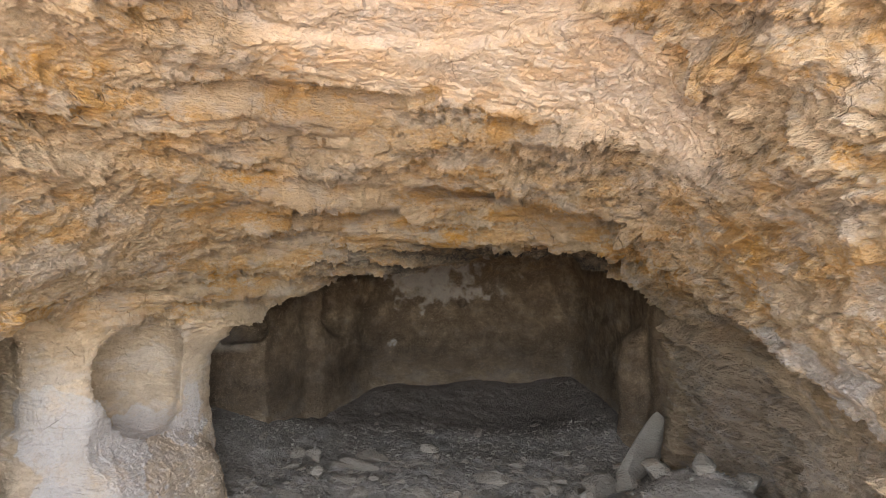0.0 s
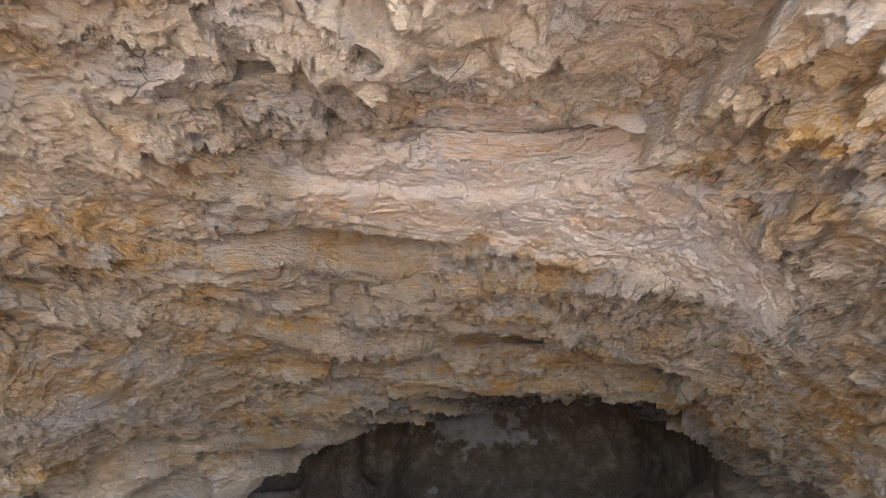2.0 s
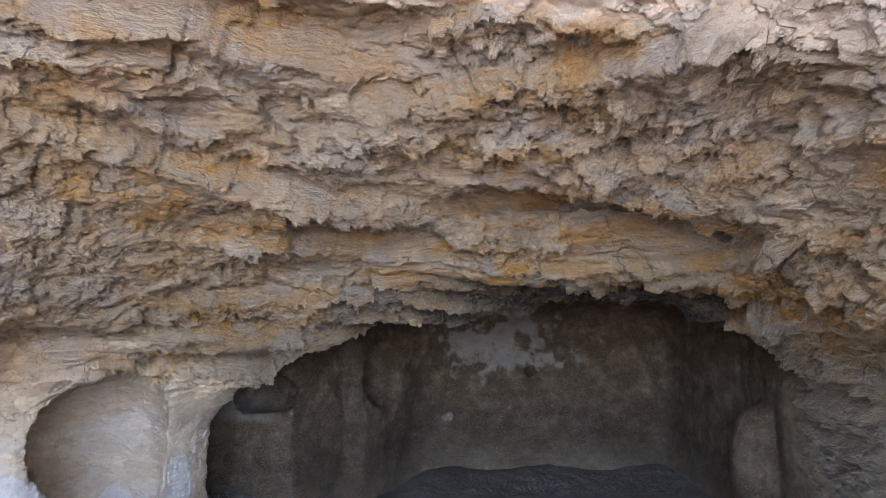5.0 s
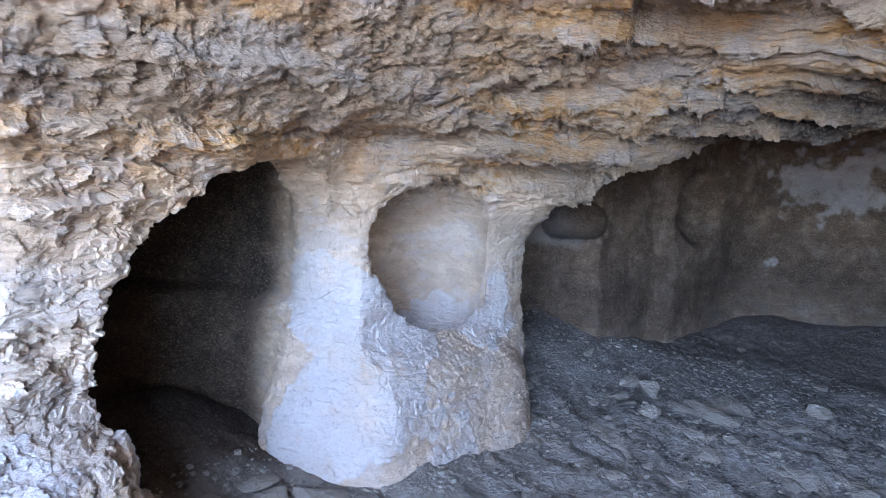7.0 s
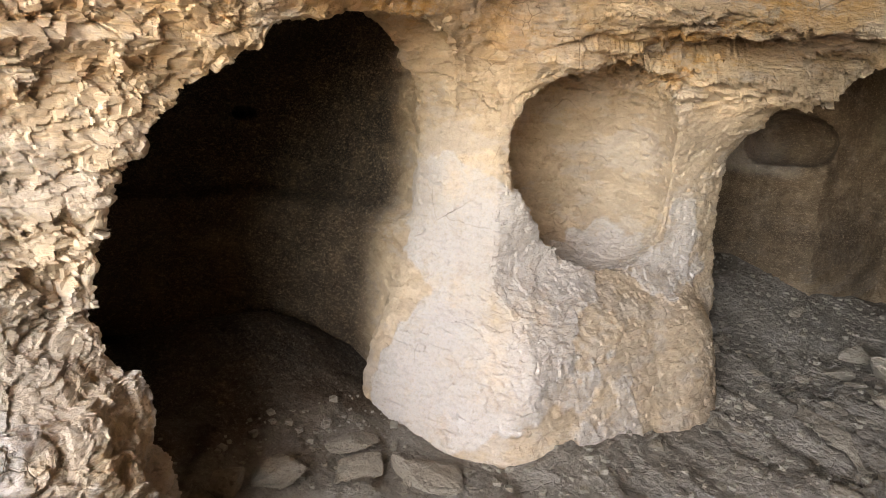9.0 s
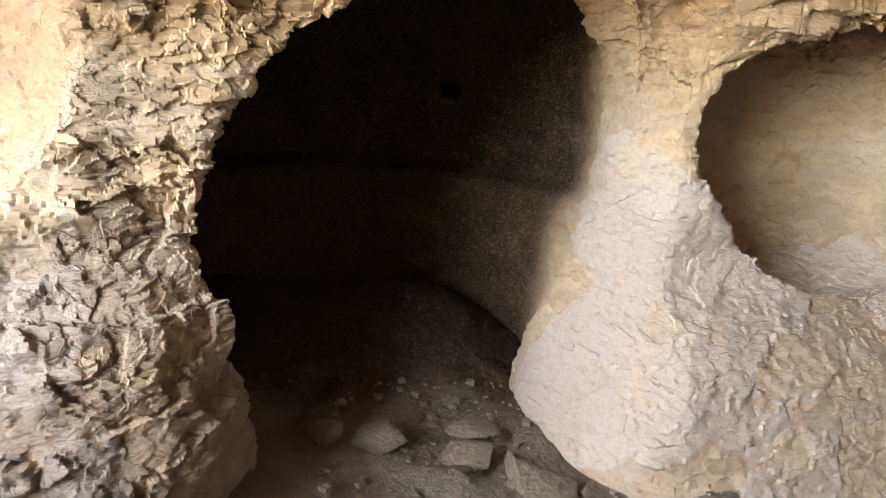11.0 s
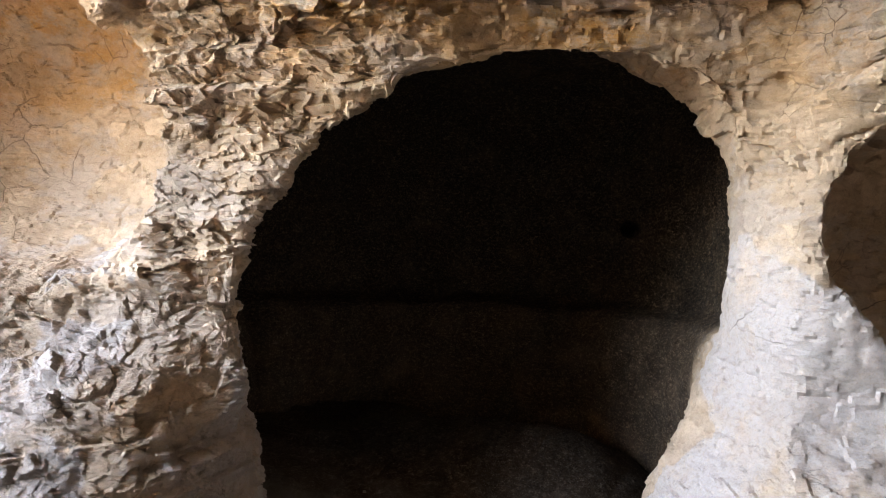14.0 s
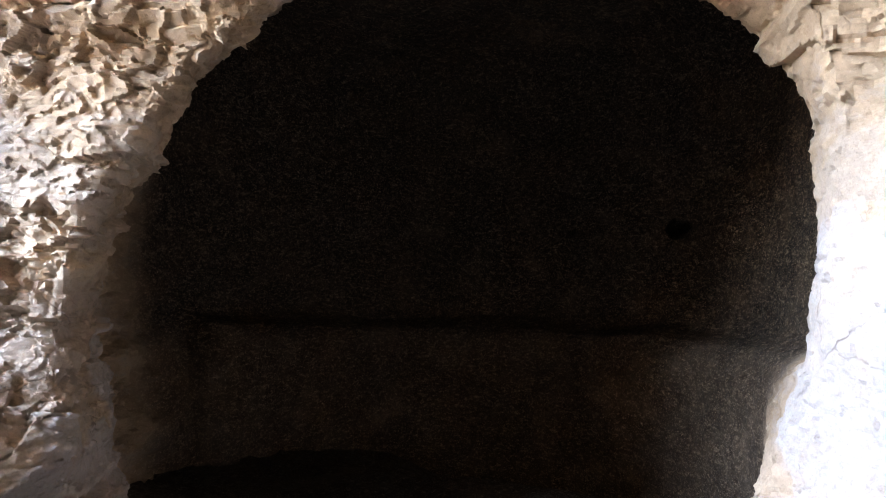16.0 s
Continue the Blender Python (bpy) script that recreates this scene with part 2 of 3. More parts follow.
ROCK = rock_material("limestone", (0.40, 0.265, 0.155), (0.54, 0.39, 0.258), (0.47, 0.225, 0.042))
DIRT = rock_material("dusty_ground", (0.24, 0.2, 0.165), (0.36, 0.31, 0.265), (0.5, 0.35, 0.2), bump=0.7)
STONE = rock_material("loose_stone", (0.27, 0.215, 0.165), (0.40, 0.34, 0.28), (0.5, 0.3, 0.1), bump=0.5, masks=False)

GRIT = rock_material("grit", (0.24, 0.205, 0.165), (0.36, 0.315, 0.26), (0.4, 0.25, 0.1), bump=0.3, masks=False)


# ---- the shape of the cave ----
def at(y, *pairs):
    return np.interp(y, pairs[0::2], pairs[1::2])


def floor_height(x, y):
    """The ground: a slope of rubble down from the mouth, then the nearly level floor."""
    z = at(y, -60, -0.9, -4, -0.55, 0, -0.38, 1.1, -0.46, 2.7, -0.93, 3.4, -1.25, 4.1, -1.5, 5.5, -1.88, 6.2, -2.0, 7.8, -2.18, 10.5, -2.33, 14.5, -2.6, 30, -2.6)
    z = z + 0.85 * np.exp(-((x - 2.3) / 0.75) ** 2 - ((y - 7.0) / 1.3) ** 2)
    z = z + 0.45 * np.exp(-((x + 5.0) / 0.7) ** 2 - ((y - 6.1) / 0.9) ** 2)
    # dust and rubble heaped against the chamber's walls
    z = z + (0.45 + 0.05 * np.sin(1.3 * x + 0.6) + 0.03 * np.sin(3.7 * x)) * step(12.7 + 0.5 * np.sin(1.4 * x), 15.2, y) + 0.5 * step(-2.6, -4.4, x) * step(9.8, 10.8, y) + 0.3 * step(1.2, 3.0, x) * step(10.0, 11.0, y)
    z = z + 0.25 * np.exp(-((x + 3.6) / 1.2) ** 2 - ((y - 12.4) / 1.2) ** 2)
    return z


def vault(y, x, z, left, right, top, spring, power, spring_right=None, power_right=None):
    w, mid = (right - left) / 2, (right + left) / 2
    if spring_right is not None:
        spring, power = np.where(x < mid, spring, spring_right), np.where(x < mid, power, power_right)
    h = top - spring
    q = (np.abs((x - mid) / w) ** power + (np.maximum(z - spring, 0) / h) ** power) ** (1 / power)
    return (q - 1) * np.minimum(w, h)


def ball(x, y, z, c, r):
    q = np.sqrt(((x - c[0]) / r[0]) ** 2 + ((y - c[1]) / r[1]) ** 2 + ((z - c[2]) / r[2]) ** 2)
    return (q - 1) * min(r)


def rod(x, y, z, a, b, ra, rb):
    a, b = np.array(a), np.array(b)
    d = b - a
    t = np.clip(((x - a[0]) * d[0] + (y - a[1]) * d[1] + (z - a[2]) * d[2]) / (d @ d), 0, 1)
    return np.sqrt((x - a[0] - t * d[0]) ** 2 + (y - a[1] - t * d[1]) ** 2 + (z - a[2] - t * d[2]) ** 2) - (ra + t * (rb - ra))


def hollow(x, y, z):
    """Negative where the cave is hollow."""
    left = at(y, -2, -5, 0, -4, 2, -3.5, 3.5, -3.3, 5, -3.4, 7, -3.4, 8.3, -3.3, 9, -3.2, 9.6, -3.2)
    right = at(y, -2, 4, 0, 2.5, 1.8, 1.95, 3, 1.75, 5, 1.95, 6.4, 2.15, 7.3, 2.7, 8.2, 2.9, 9, 2.95, 9.6, 2.95)
    top = at(y, -2, 5, 0, 3.6, 1.2, 3.0, 2.2, 2.6, 4.2, 2.45, 5.3, 2.0, 6.75, 1.5, 8, 1.0, 9, 0.82, 9.6, 0.82)
    top = top - 0.16 * np.clip(0.6 - x, 0, 3.2) * step(7.6, 8.8, y)
    # the wall under the overhanging right ledge stands back, as it does under the rough bulge on the other side
    edge = at(y, 3.5, -0.05, 6.5, 0.5)
    right = right + 0.5 * step(edge + 0.12, edge - 0.06, z) * step(3.6, 4.4, y) * step(8.2, 7.4, y)
    left = left - 0.14 * step(0.66, 0.52, z) * step(6.9, 6.5, y) * step(3.0, 4.2, y) + 0.1 * step(7.25, 7.1, y) * step(0.3, 0.5, z)
    left = left - at(y, 7.0, 0.27, 8.5, 0.12) * step(0.3, 0.1, z) * step(6.9, 7.1, y) * step(8.9, 8.4, y)
    d = vault(y, x, z, left, right, top, at(y, 0, -0.3, 7, -0.3, 8.6, -1.0), at(y, 0, 2.0, 7, 2.0, 8.6, 2.7), at(y, 0, -0.3, 7, -0.3, 8.6, -1.7), at(y, 0, 2.0, 7, 2.0, 8.6, 2.8))
    # recesses behind the free edges of the roof plates, and a crack
    d = soft_min(d, rod(x, y, z, (-0.62, 4.34, 2.5), (0.12, 4.24, 2.48), 0.19, 0.25), 0.01)
    d = soft_min(d, rod(x, y, z, (0.12, 4.24, 2.48), (1.1, 3.7, 1.78), 0.23, 0.08), 0.01)
    d = soft_min(d, ball(x, y, z, (1.1, 7.2, 1.38), (1.8, 0.42, 0.24)), 0.14)
    d = soft_min(d, rod(x, y, z, (-1.8, 3.5, 2.24), (-1.42, 3.72, 2.43), 0.06, 0.09), 0.01)
    d = soft_min(d, rod(x, y, z, (-1.42, 3.72, 2.43), (-0.4, 3.42, 2.56), 0.09, 0.08), 0.01)
    d = soft_max(d, y - 9.6, 0.1)
    # the bay in which the doorway stands
    back = at(y, 4.5, -3.15, 4.8, -3.4, 5.2, -3.72, 5.8, -3.92, 6.9, -4.12)
    back = back + at(z, -0.8, 0, 0.5, 0.5)
    face = 6.84 + 0.55 * (x + 4.1) - 0.4 * step(-0.9, -1.95, z)
    bay = np.maximum(np.maximum(back - x, z - 0.5), np.maximum(y - face, 4.55 - y))
    d = soft_min(d, np.maximum(bay, x + 2.9), 0.05)
    # aprons of the pier and of the wall before the doorway
    d = soft_max(d, -rod(x, y, z, (-3.65, 7.1, -2.3), (-3.45, 8.35, -2.35), 0.62, 0.68), 0.3)
    d = soft_max(d, -rod(x, y, z, (-3.6, 7.2, -1.75), (-3.5, 8.45, -1.9), 0.46, 0.5), 0.25)
    d = soft_max(d, -rod(x, y, z, (-3.58, 2.6, -1.7), (-3.4, 4.42, -1.45), 0.45, 0.5), 0.35)
    # back chamber
    cl = at(y, 9.4, -3.5, 10.2, -4.1, 11.2, -4.25, 11.45, -3.95, 11.7, -3.2, 12.7, -2.75, 12.95, -2.5, 14.8, -1.7)
    cr = at(y, 9.4, 2.9, 10.2, 2.75, 12, 2.9, 14.8, 2.5)
    room = soft_max(soft_max(cl - x, x - cr, 0.3), soft_max(9.2 - y, y - 14.8, 0.2), 0.6)
    room = soft_max(room, z - at(y, 9, 0.95, 14.5, 0.75), 0.45)
    room = soft_min(room, soft_max(ball(x, y, z, (-3.55, 11.6, -0.58), (0.42, 0.5, 0.32)), -0.81 - z, 0.04), 0.03)
    room = soft_min(room, ball(x, y, z, (-2.25, 13.5, -0.42), (0.45, 0.55, 0.6)), 0.05)
    room = soft_max(room, -rod(x, y, z, (2.85, 10.9, -2.6), (2.8, 10.9, -0.8), 0.45, 0.35), 0.15)
    room = soft_min(room, rod(x, y, z, (0.12, 14.4, -0.48), (0.12, 15.1, -0.48), 0.1, 0.08), 0.02)
    room = soft_min(room, rod(x, y, z, (2.15, 13.6, 0.5), (2.3, 14.5, 0.53), 0.1, 0.08), 0.02)
    d = soft_min(d, room, 0.08)
    # side room with its ledge
    r = 1.0 - 0.16 * step(-0.80, -0.9, z)
    q = np.sqrt(((x + 4.75) / (1.42 * r)) ** 2 + ((y - 5.62) / (1.44 * r)) ** 2)
    room = soft_max(soft_max((q - 1) * 1.4, z - 0.75, 0.5), x + 4.3, 0.1)
    for hy, hz in ((6.63, -0.29), (5.0, -0.32), (6.05, -0.3)):
        room = soft_min(room, rod(x, y, z, (-5.7, hy, hz), (-6.35, hy, hz), 0.035, 0.03), 0.02)
    # doorway
    deep = step(-3.4, -3.9, x)
    yl = at(z, -2, 4.85, -1.2, 4.72, -0.8, 4.66, -0.3, 4.7) + 0.2 - 0.2 * deep - 0.5 * step(-3.8, -4.2, x)
    yr = at(z, -2, 6.5, -1.35, 6.66, -0.85, 6.88, -0.3, 6.92)
    gate = vault(x, y, z, yl, yr, 0.21 + 0.4 * step(-3.5, -4.0, x), -0.75, 1.9, -0.5, 2.5)
    gate = np.maximum(gate, np.maximum(x + 3.0, -4.9 - x))
    d = soft_min(d, soft_min(room, gate, 0.1), 0.05)
    # feeding niches
    lean = y - 0.3 * step(-0.5, -1.3, z)
    d = soft_min(d, ball(x, lean, z, (-3.82, 7.95, -0.5), (0.7, 0.78, 0.86)), 0.02)
    d = soft_min(d, ball(x, lean, z, (-4.05, 7.68, -0.55), (0.4, 0.42, 0.7)), 0.02)
    d = soft_min(d, soft_max(ball(x, y, z, (-3.62, 3.42, 0.0), (0.7, 1.04, 0.9)), -0.72 - 0.3 * (x + 3.7) - z, 0.08), 0.06)
    d = soft_min(d, ball(x, y, z, (2.7, 6.6, -1.1), (0.6, 0.8, 0.55)), 0.1)
    return d


H = 0.052
LO, HI = np.array((-6.7, -0.1, -2.9)), np.array((3.9, 15.3, 3.9))
axes = [np.arange(LO[a], HI[a], H) for a in range(3)]
field = np.empty([len(a) for a in axes], np.float32)
for i, x in enumerate(axes[0]):
    yy, zz = np.meshgrid(axes[1], axes[2], indexing="ij")
    field[i] = hollow(np.full(yy.shape, x), yy, zz)
points, quads = soft_nets(field, LO, H)
del field
centre = points[quads].mean(1)
quads = quads[(centre[:, 2] > floor_height(centre[:, 0], centre[:, 1]) - 0.2) & (centre[:, 1] > 0.25)]
used, back = np.unique(quads, return_inverse=True)
points, quads = points[used], back.reshape(-1, 4)
points, quads = split_quads(points, quads)
pairs = np.concatenate([quads[:, [i, (i + 1) % 4]] for i in range(4)])
rim = np.bincount(pairs.ravel(), minlength=len(points)) < 8
for _ in range(2):  # ease the steps of the grid
    total = np.stack([np.bincount(pairs[:, 0], points[pairs[:, 1], a], len(points)) + np.bincount(pairs[:, 1], points[pairs[:, 0], a], len(points)) for a in range(3)], 1)
    count = np.maximum(np.bincount(pairs.ravel(), minlength=len(points)), 1)[:, None]
    points = np.where(rim[:, None], points, 0.4 * points + 0.6 * total / count)
del pairs
c = points[quads].mean(1)
points, quads, seam_1 = split_some(points, quads, (c[:, 1] < 9.8) & (c[:, 1] > 1.4) & (c[:, 0] > -4.5) & (c[:, 2] > -2.3))
c = points[quads].mean(1)
points, quads, seam_2 = split_some(points, quads, (c[:, 1] < 5.5) & (c[:, 1] > 4.35) & (c[:, 0] > -4.1) & (c[:, 0] < -2.9) & (c[:, 2] < 0.6) & (c[:, 2] > -1.5))
norm = normals_of(points, quads)


def plaster(p):
    """Where old lime wash still clings, in sharp-edged patches: 0 to 1."""
    px, py, pz = p.T
    n = layers(p, 0.75, 5, 71, 0.6)
    where = step(0.2, -0.9, pz) * step(9.4, 8.6, py) * step(-4.6, -4.0, px) * step(-1, -2.2, px) * step(2.6, 4.0, py)
    return step(0.0, 0.06, n + 0.62 * where - 0.6) * (0.75 + 0.25 * layers(p, 0.25, 3, 75))


def slab(p):
    """The clean pale underside of a roof plate that has lost its neighbour: 0 to 1."""
    r = np.hypot((p[:, 0] - 0.05 + 0.5 * (p[:, 1] - 4.6)) / 1.25, (p[:, 1] - 4.55) / 0.72)
    return step(1.1, 0.9, r + 0.18 * layers(p, 0.35, 3, 57)) * step(1.2, 1.5, p[:, 2])


def weather(p, nrm):
    """Relief along the normals: broken plates, bedding ledges, angular chips, knobs and pits."""
    px, py, pz = p.T
    calm = np.clip(step(9.2, 10.2, py) + step(-4.2, -4.8, px), 0, 1)
    hewn = step(0.25, -0.35, pz + 0.2 * layers(p, 0.8, 2, 3)) * step(5.6, 6.2, py) * step(0, -1, px)
    hewn = np.maximum(hewn, step(4.5, 4.3, py) * step(-3.35, -3.5, px) * step(-0.75, -0.6, pz) * step(0.95, 0.7, pz))
    hewn = np.maximum(hewn, step(-3.35, -3.6, px) * step(4.5, 4.7, py) * step(7.2, 6.9, py) * step(0.5, 0.35, pz) * (1 - calm) * 0.6)
    clean = slab(p)
    quiet = np.clip(calm + hewn + 0.8 * clean, 0, 1)
    knobbly = np.maximum(step(-1.6, -2.6, px) * step(7.6, 6.9, py), 0.7 * step(0.9, 1.5, px) * step(6.5, 5, py)) * (1 - hewn) * (1 - calm)
    knobbly = knobbly * np.clip(0.75 + 1.2 * layers(p, 0.6, 2, 49), 0.3, 1.1)
    big = layers(p, (1.1, 1.1, 0.6), 3, 5)
    bend = np.stack([layers(p, 0.22, 3, 101 + k, 0.6) for k in range(3)], 1)
    bed = pz + 0.11 * layers(p, 0.9, 3, 11) + 0.03 * bend[:, 0] + 0.04 * px
    ledge = 0.0
    for period, a, s in ((0.36, 0.17, 0), (0.14, 0.07, 3)):
        t = bed / period + s
        f = t - np.floor(t)
        on = np.clip(0.6 + 1.6 * layers(p, (1.3, 1.3, 0.4), 2, 21 + s), 0, 1.3)
        ledge = ledge + a * on * (np.where(f < 0.92, f / 0.92, (1 - f) / 0.08) - 0.5)
    turned = np.stack([0.92 * px + 0.39 * py, 0.92 * py - 0.39 * px, pz - 0.1 * px + 0.06 * py], 1)
    l1, f1, _ = shards(turned, (0.46, 0.34, 0.14), 1, 0.6 * bend)
    l2, f2, d2 = shards(p, (0.16, 0.14, 0.07), 2, 0.6 * bend)
    l3, f3, d3 = shards(p, (0.062, 0.055, 0.035), 3, 0.9 * bend)
    _, k1, e1 = shards(p, 0.17, 4, 0.35 * bend)
    l5, k2, e2 = shards(p, 0.075, 5, 0.4 * bend)
    wide = np.stack([layers(p, (0.7, 0.7, 0.4), 3, 121 + k, 0.6) for k in range(3)], 1)
    askew = np.stack([0.8 * px - 0.6 * py, 0.6 * px + 0.8 * py, pz + 0.12 * px - 0.07 * py], 1)
    l0, f0, _ = shards(askew, (1.2, 0.8, 0.26), 8, 0.8 * wide + 0.1 * bend)
    worn = np.clip(0.6 + 1.5 * layers(p, (0.8, 0.8, 0.3), 3, 53), 0.2, 1)
    plates = 0.035 * l0 + 0.08 * f0 + worn * (0.03 * l1 + 0.07 * f1 + 0.024 * l2 + 0.052 * f2) + (0.5 + 0.5 * worn) * (0.01 * l3 + 0.024 * f3)
    knobs = 0.012 * l1 + 0.04 * f1 + worn * (0.05 * (0.45 - e1) + 0.03 * k1) + (0.35 + 0.65 * worn) * (0.02 * (0.4 - e2) + 0.012 * k2) + 0.007 * l3 + 0.013 * f3 - 0.06 * step(0.85, 0.97, l5) * step(0.5, 0.2, e2)
    rubbed = step(-2.8, -3.1, px) * step(3.6, 4.2, py) * step(0.7, 0.4, pz)  # worn round by passing shoulders and beasts
    broken = plates * (1 - knobbly) + knobs * knobbly * (1 - 0.45 * rubbed)
    chip = layers(p, (0.13, 0.13, 0.10), 4, 41, 0.66, True)
    streak = layers(p, (0.07, 0.07, 0.3), 3, 45, 0.6, True)
    move = (0.09 + 0.02 * step(10, 11, py)) * big + (1 - quiet) * (ledge * (1 - 0.75 * knobbly) + broken)
    move = move + quiet * (0.009 * chip + 0.006 * streak + 0.004 * l3 + 0.006 * f3 + (1 - calm) * (0.005 * l2 + 0.007 * f2)) + 0.014 * plaster(p)
    return p + nrm * move[:, None], 0.5 + 0.5 * (0.35 * l2 + 0.25 * l3 + 0.2 * l1 + 0.35 * l0), np.clip(hewn + calm + 0.6 * clean + 0.5 * rubbed, 0, 1)


points, facet, soft_face = weather(points, norm)
for late, a, b in (seam_1, seam_2):
    points[late] = (points[a] + points[b]) / 2
norm = normals_of(points, quads)
x, y, z = points.T
uneven = 0.35 * layers(points, 0.9, 4, 71)
ROCK_MASKS = {
    "ochre": np.clip(step(-0.5, 0.5, z + uneven) * (0.3 + 1.35 * layers(points, (1.0, 1.0, 0.35), 5, 81, 0.6)), 0, 1),
    # lime wash and pale rock; the chamber alcove's patch paints light falling into it
    "lime_lit": np.clip(plaster(points) + 0.35 * slab(points) + 0.4 * step(0.55, 0.3, np.hypot(y - 11.6, (z + 0.6) / 0.7)) * step(-3.3, -3.6, x) + 0.25 * step(0.25, -0.6, z + uneven) * step(-4.5, -4.0, x) * step(9.6, 8.9, y) + 0.55 * step(0.0, 0.25, layers(points, 0.35, 4, 79, 0.65) + 0.55 - np.hypot((x + 0.75) / 2.1, (z - 0.0) / 0.75)) * step(13.2, 14.0, y)
                    + 0.8 * step(9.0, 8.0, y) * step(0.75, 0.85, layers(points, (0.9, 0.5, 0.3), 3, 77) + 0.62 * step(0.9, 0.4, np.hypot((x - 1.8) / 0.5, (z - 0.2) / 0.5))), 0, 1),
    # soot under the chamber's arch; elsewhere painted shade of side room and lower chamber
    "soot_shade": np.clip(step(1.1, 0.6, np.hypot((y - 9.0) / 1.0, (z - 0.85 + uneven) / 0.5)) * step(-2.2, -1.2, x) + 1.0 * step(-4.3, -4.75, x) * step(7.6, 7.2, y) * (0.7 + 0.3 * step(-1.0, -0.8, z)) + 0.5 * step(9.6, 10.6, y) * step(-0.9, -1.7, z + uneven), 0, 1),
    "facet": np.clip(facet, 0, 1),
    "soft": soft_face,
    # brown rock, deepened to paint in the dimness of chamber and side room
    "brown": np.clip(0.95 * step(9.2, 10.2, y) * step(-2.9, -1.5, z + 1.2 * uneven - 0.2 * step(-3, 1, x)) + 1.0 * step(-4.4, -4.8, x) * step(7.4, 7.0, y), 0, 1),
}


def piece(name, which, label):
    """The faces picked by which, as one stretch of the cave's rock."""
    qs = quads[which]
    use, idx = np.unique(qs, return_inverse=True)
    me = mesh_from(name, points[use], idx.reshape(-1, 4))
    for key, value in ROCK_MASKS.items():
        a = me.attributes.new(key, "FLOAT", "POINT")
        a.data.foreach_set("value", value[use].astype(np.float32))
    me.set_sharp_from_angle(angle=radians(24))
    me.materials.append(ROCK)
    return tagged(new(name, me), label, name.split("_")[0] if "_" not in name else name.split("_")[0], kind="structure")


c, cn = points[quads].mean(1), norm[quads].mean(1)
chamber = (c[:, 1] > 9.2)
side = (c[:, 0] < -4.15) & (c[:, 1] < 7.15)
over = ~chamber & ~side & (cn[:, 2] < -0.35) & (c[:, 2] > 0.55)
left_side = ~chamber & ~side & ~over & (c[:, 0] < -0.7)
pillar = left_side & (c[:, 1] > 6.4) & (c[:, 2] < 0.35)
piece("wall_chamber", chamber, "brown rock wall of a back chamber, darkened in colour for shade")
piece("wall_side_room", side, "hewn rock wall with a ledge in a side room, shade painted in")
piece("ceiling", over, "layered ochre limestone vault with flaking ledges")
piece("wall_left", left_side & ~pillar, "rough pitted limestone wall around a hewn arched doorway")
piece("pillar", pillar, "pale hewn rock pillar with a scooped feeding niche")
piece("wall_right", ~chamber & ~side & ~over & ~left_side, "rough sloping limestone wall with pale ledges")


# ---- ground ----
def sheet(xs, ys):
    gx, gy = np.meshgrid(xs, ys, indexing="ij")
    i = np.arange(gx.size).reshape(gx.shape)
    f = np.stack([i[:-1, :-1], i[1:, :-1], i[1:, 1:], i[:-1, 1:]], -1).reshape(-1, 4)
    return gx.ravel(), gy.ravel(), f


def far_steps(a, b, fine, reach):
    out = 1.35 ** np.arange(0, 40) * 0.4
    out = out[out < reach]
    return np.concatenate([a - out[::-1], np.arange(a, b, fine), b + out])


gx, gy, gf = sheet(far_steps(-6.2, 3.2, 0.03, 3000), far_steps(3.0, 14.6, 0.036, 3000))
gp = np.stack([gx, gy, 0 * gx], 1)
gz = floor_height(gx, gy)
near = step(-8, -6, gx) * step(6, 4, gx) * step(-2, 0, gy) * step(18, 15.5, gy)

def lumps(p):
    """Beds of broken rock that crop out askew, and trodden dust between them."""
    c, d = math.cos(0.66), math.sin(0.66)
    q = np.stack([c * p[:, 0] - d * p[:, 1], d * p[:, 0] + c * p[:, 1], p[:, 2]], 1)
    bend = 0.25 * np.stack([layers(p, 0.3, 3, 111 + k, 0.6) for k in range(3)], 1)
    l1, f1, _ = shards(q, (0.75, 0.24, 1.0), 6, bend)
    l2, f2, _ = shards(q, (0.2, 0.09, 1.0), 7, 1.5 * bend)
    out = np.exp(-((p[:, 0] + 0.9) / 1.8) ** 2 - ((p[:, 1] - 8.9) / 1.7) ** 2) + 0.25
    return 0.09 * layers(p, 0.8, 3, 91) + 0.025 * layers(p, 0.2, 4, 95, 0.6, True) + out * (0.035 * l1 + 0.10 * f1 + 0.012 * l2 + 0.03 * f2)


gz = gz + near * lumps(gp)
ground = mesh_from("ground", np.stack([gx, gy, gz], 1), gf)
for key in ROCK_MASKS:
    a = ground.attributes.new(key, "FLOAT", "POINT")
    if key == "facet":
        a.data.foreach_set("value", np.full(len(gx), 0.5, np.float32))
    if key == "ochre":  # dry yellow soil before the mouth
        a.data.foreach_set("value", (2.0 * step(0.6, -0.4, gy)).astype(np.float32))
    # the side room's shade, painted into its floor
    if key == "soot_shade":
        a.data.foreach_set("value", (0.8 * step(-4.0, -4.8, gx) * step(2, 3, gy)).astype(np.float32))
    if key == "brown":  # trodden brown earth in the side room, its shade painted in too, and brown under the chamber's back wall
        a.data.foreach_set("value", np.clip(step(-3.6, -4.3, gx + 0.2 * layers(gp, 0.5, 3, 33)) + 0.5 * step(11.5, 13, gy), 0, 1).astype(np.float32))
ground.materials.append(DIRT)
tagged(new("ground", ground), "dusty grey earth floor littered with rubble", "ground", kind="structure")

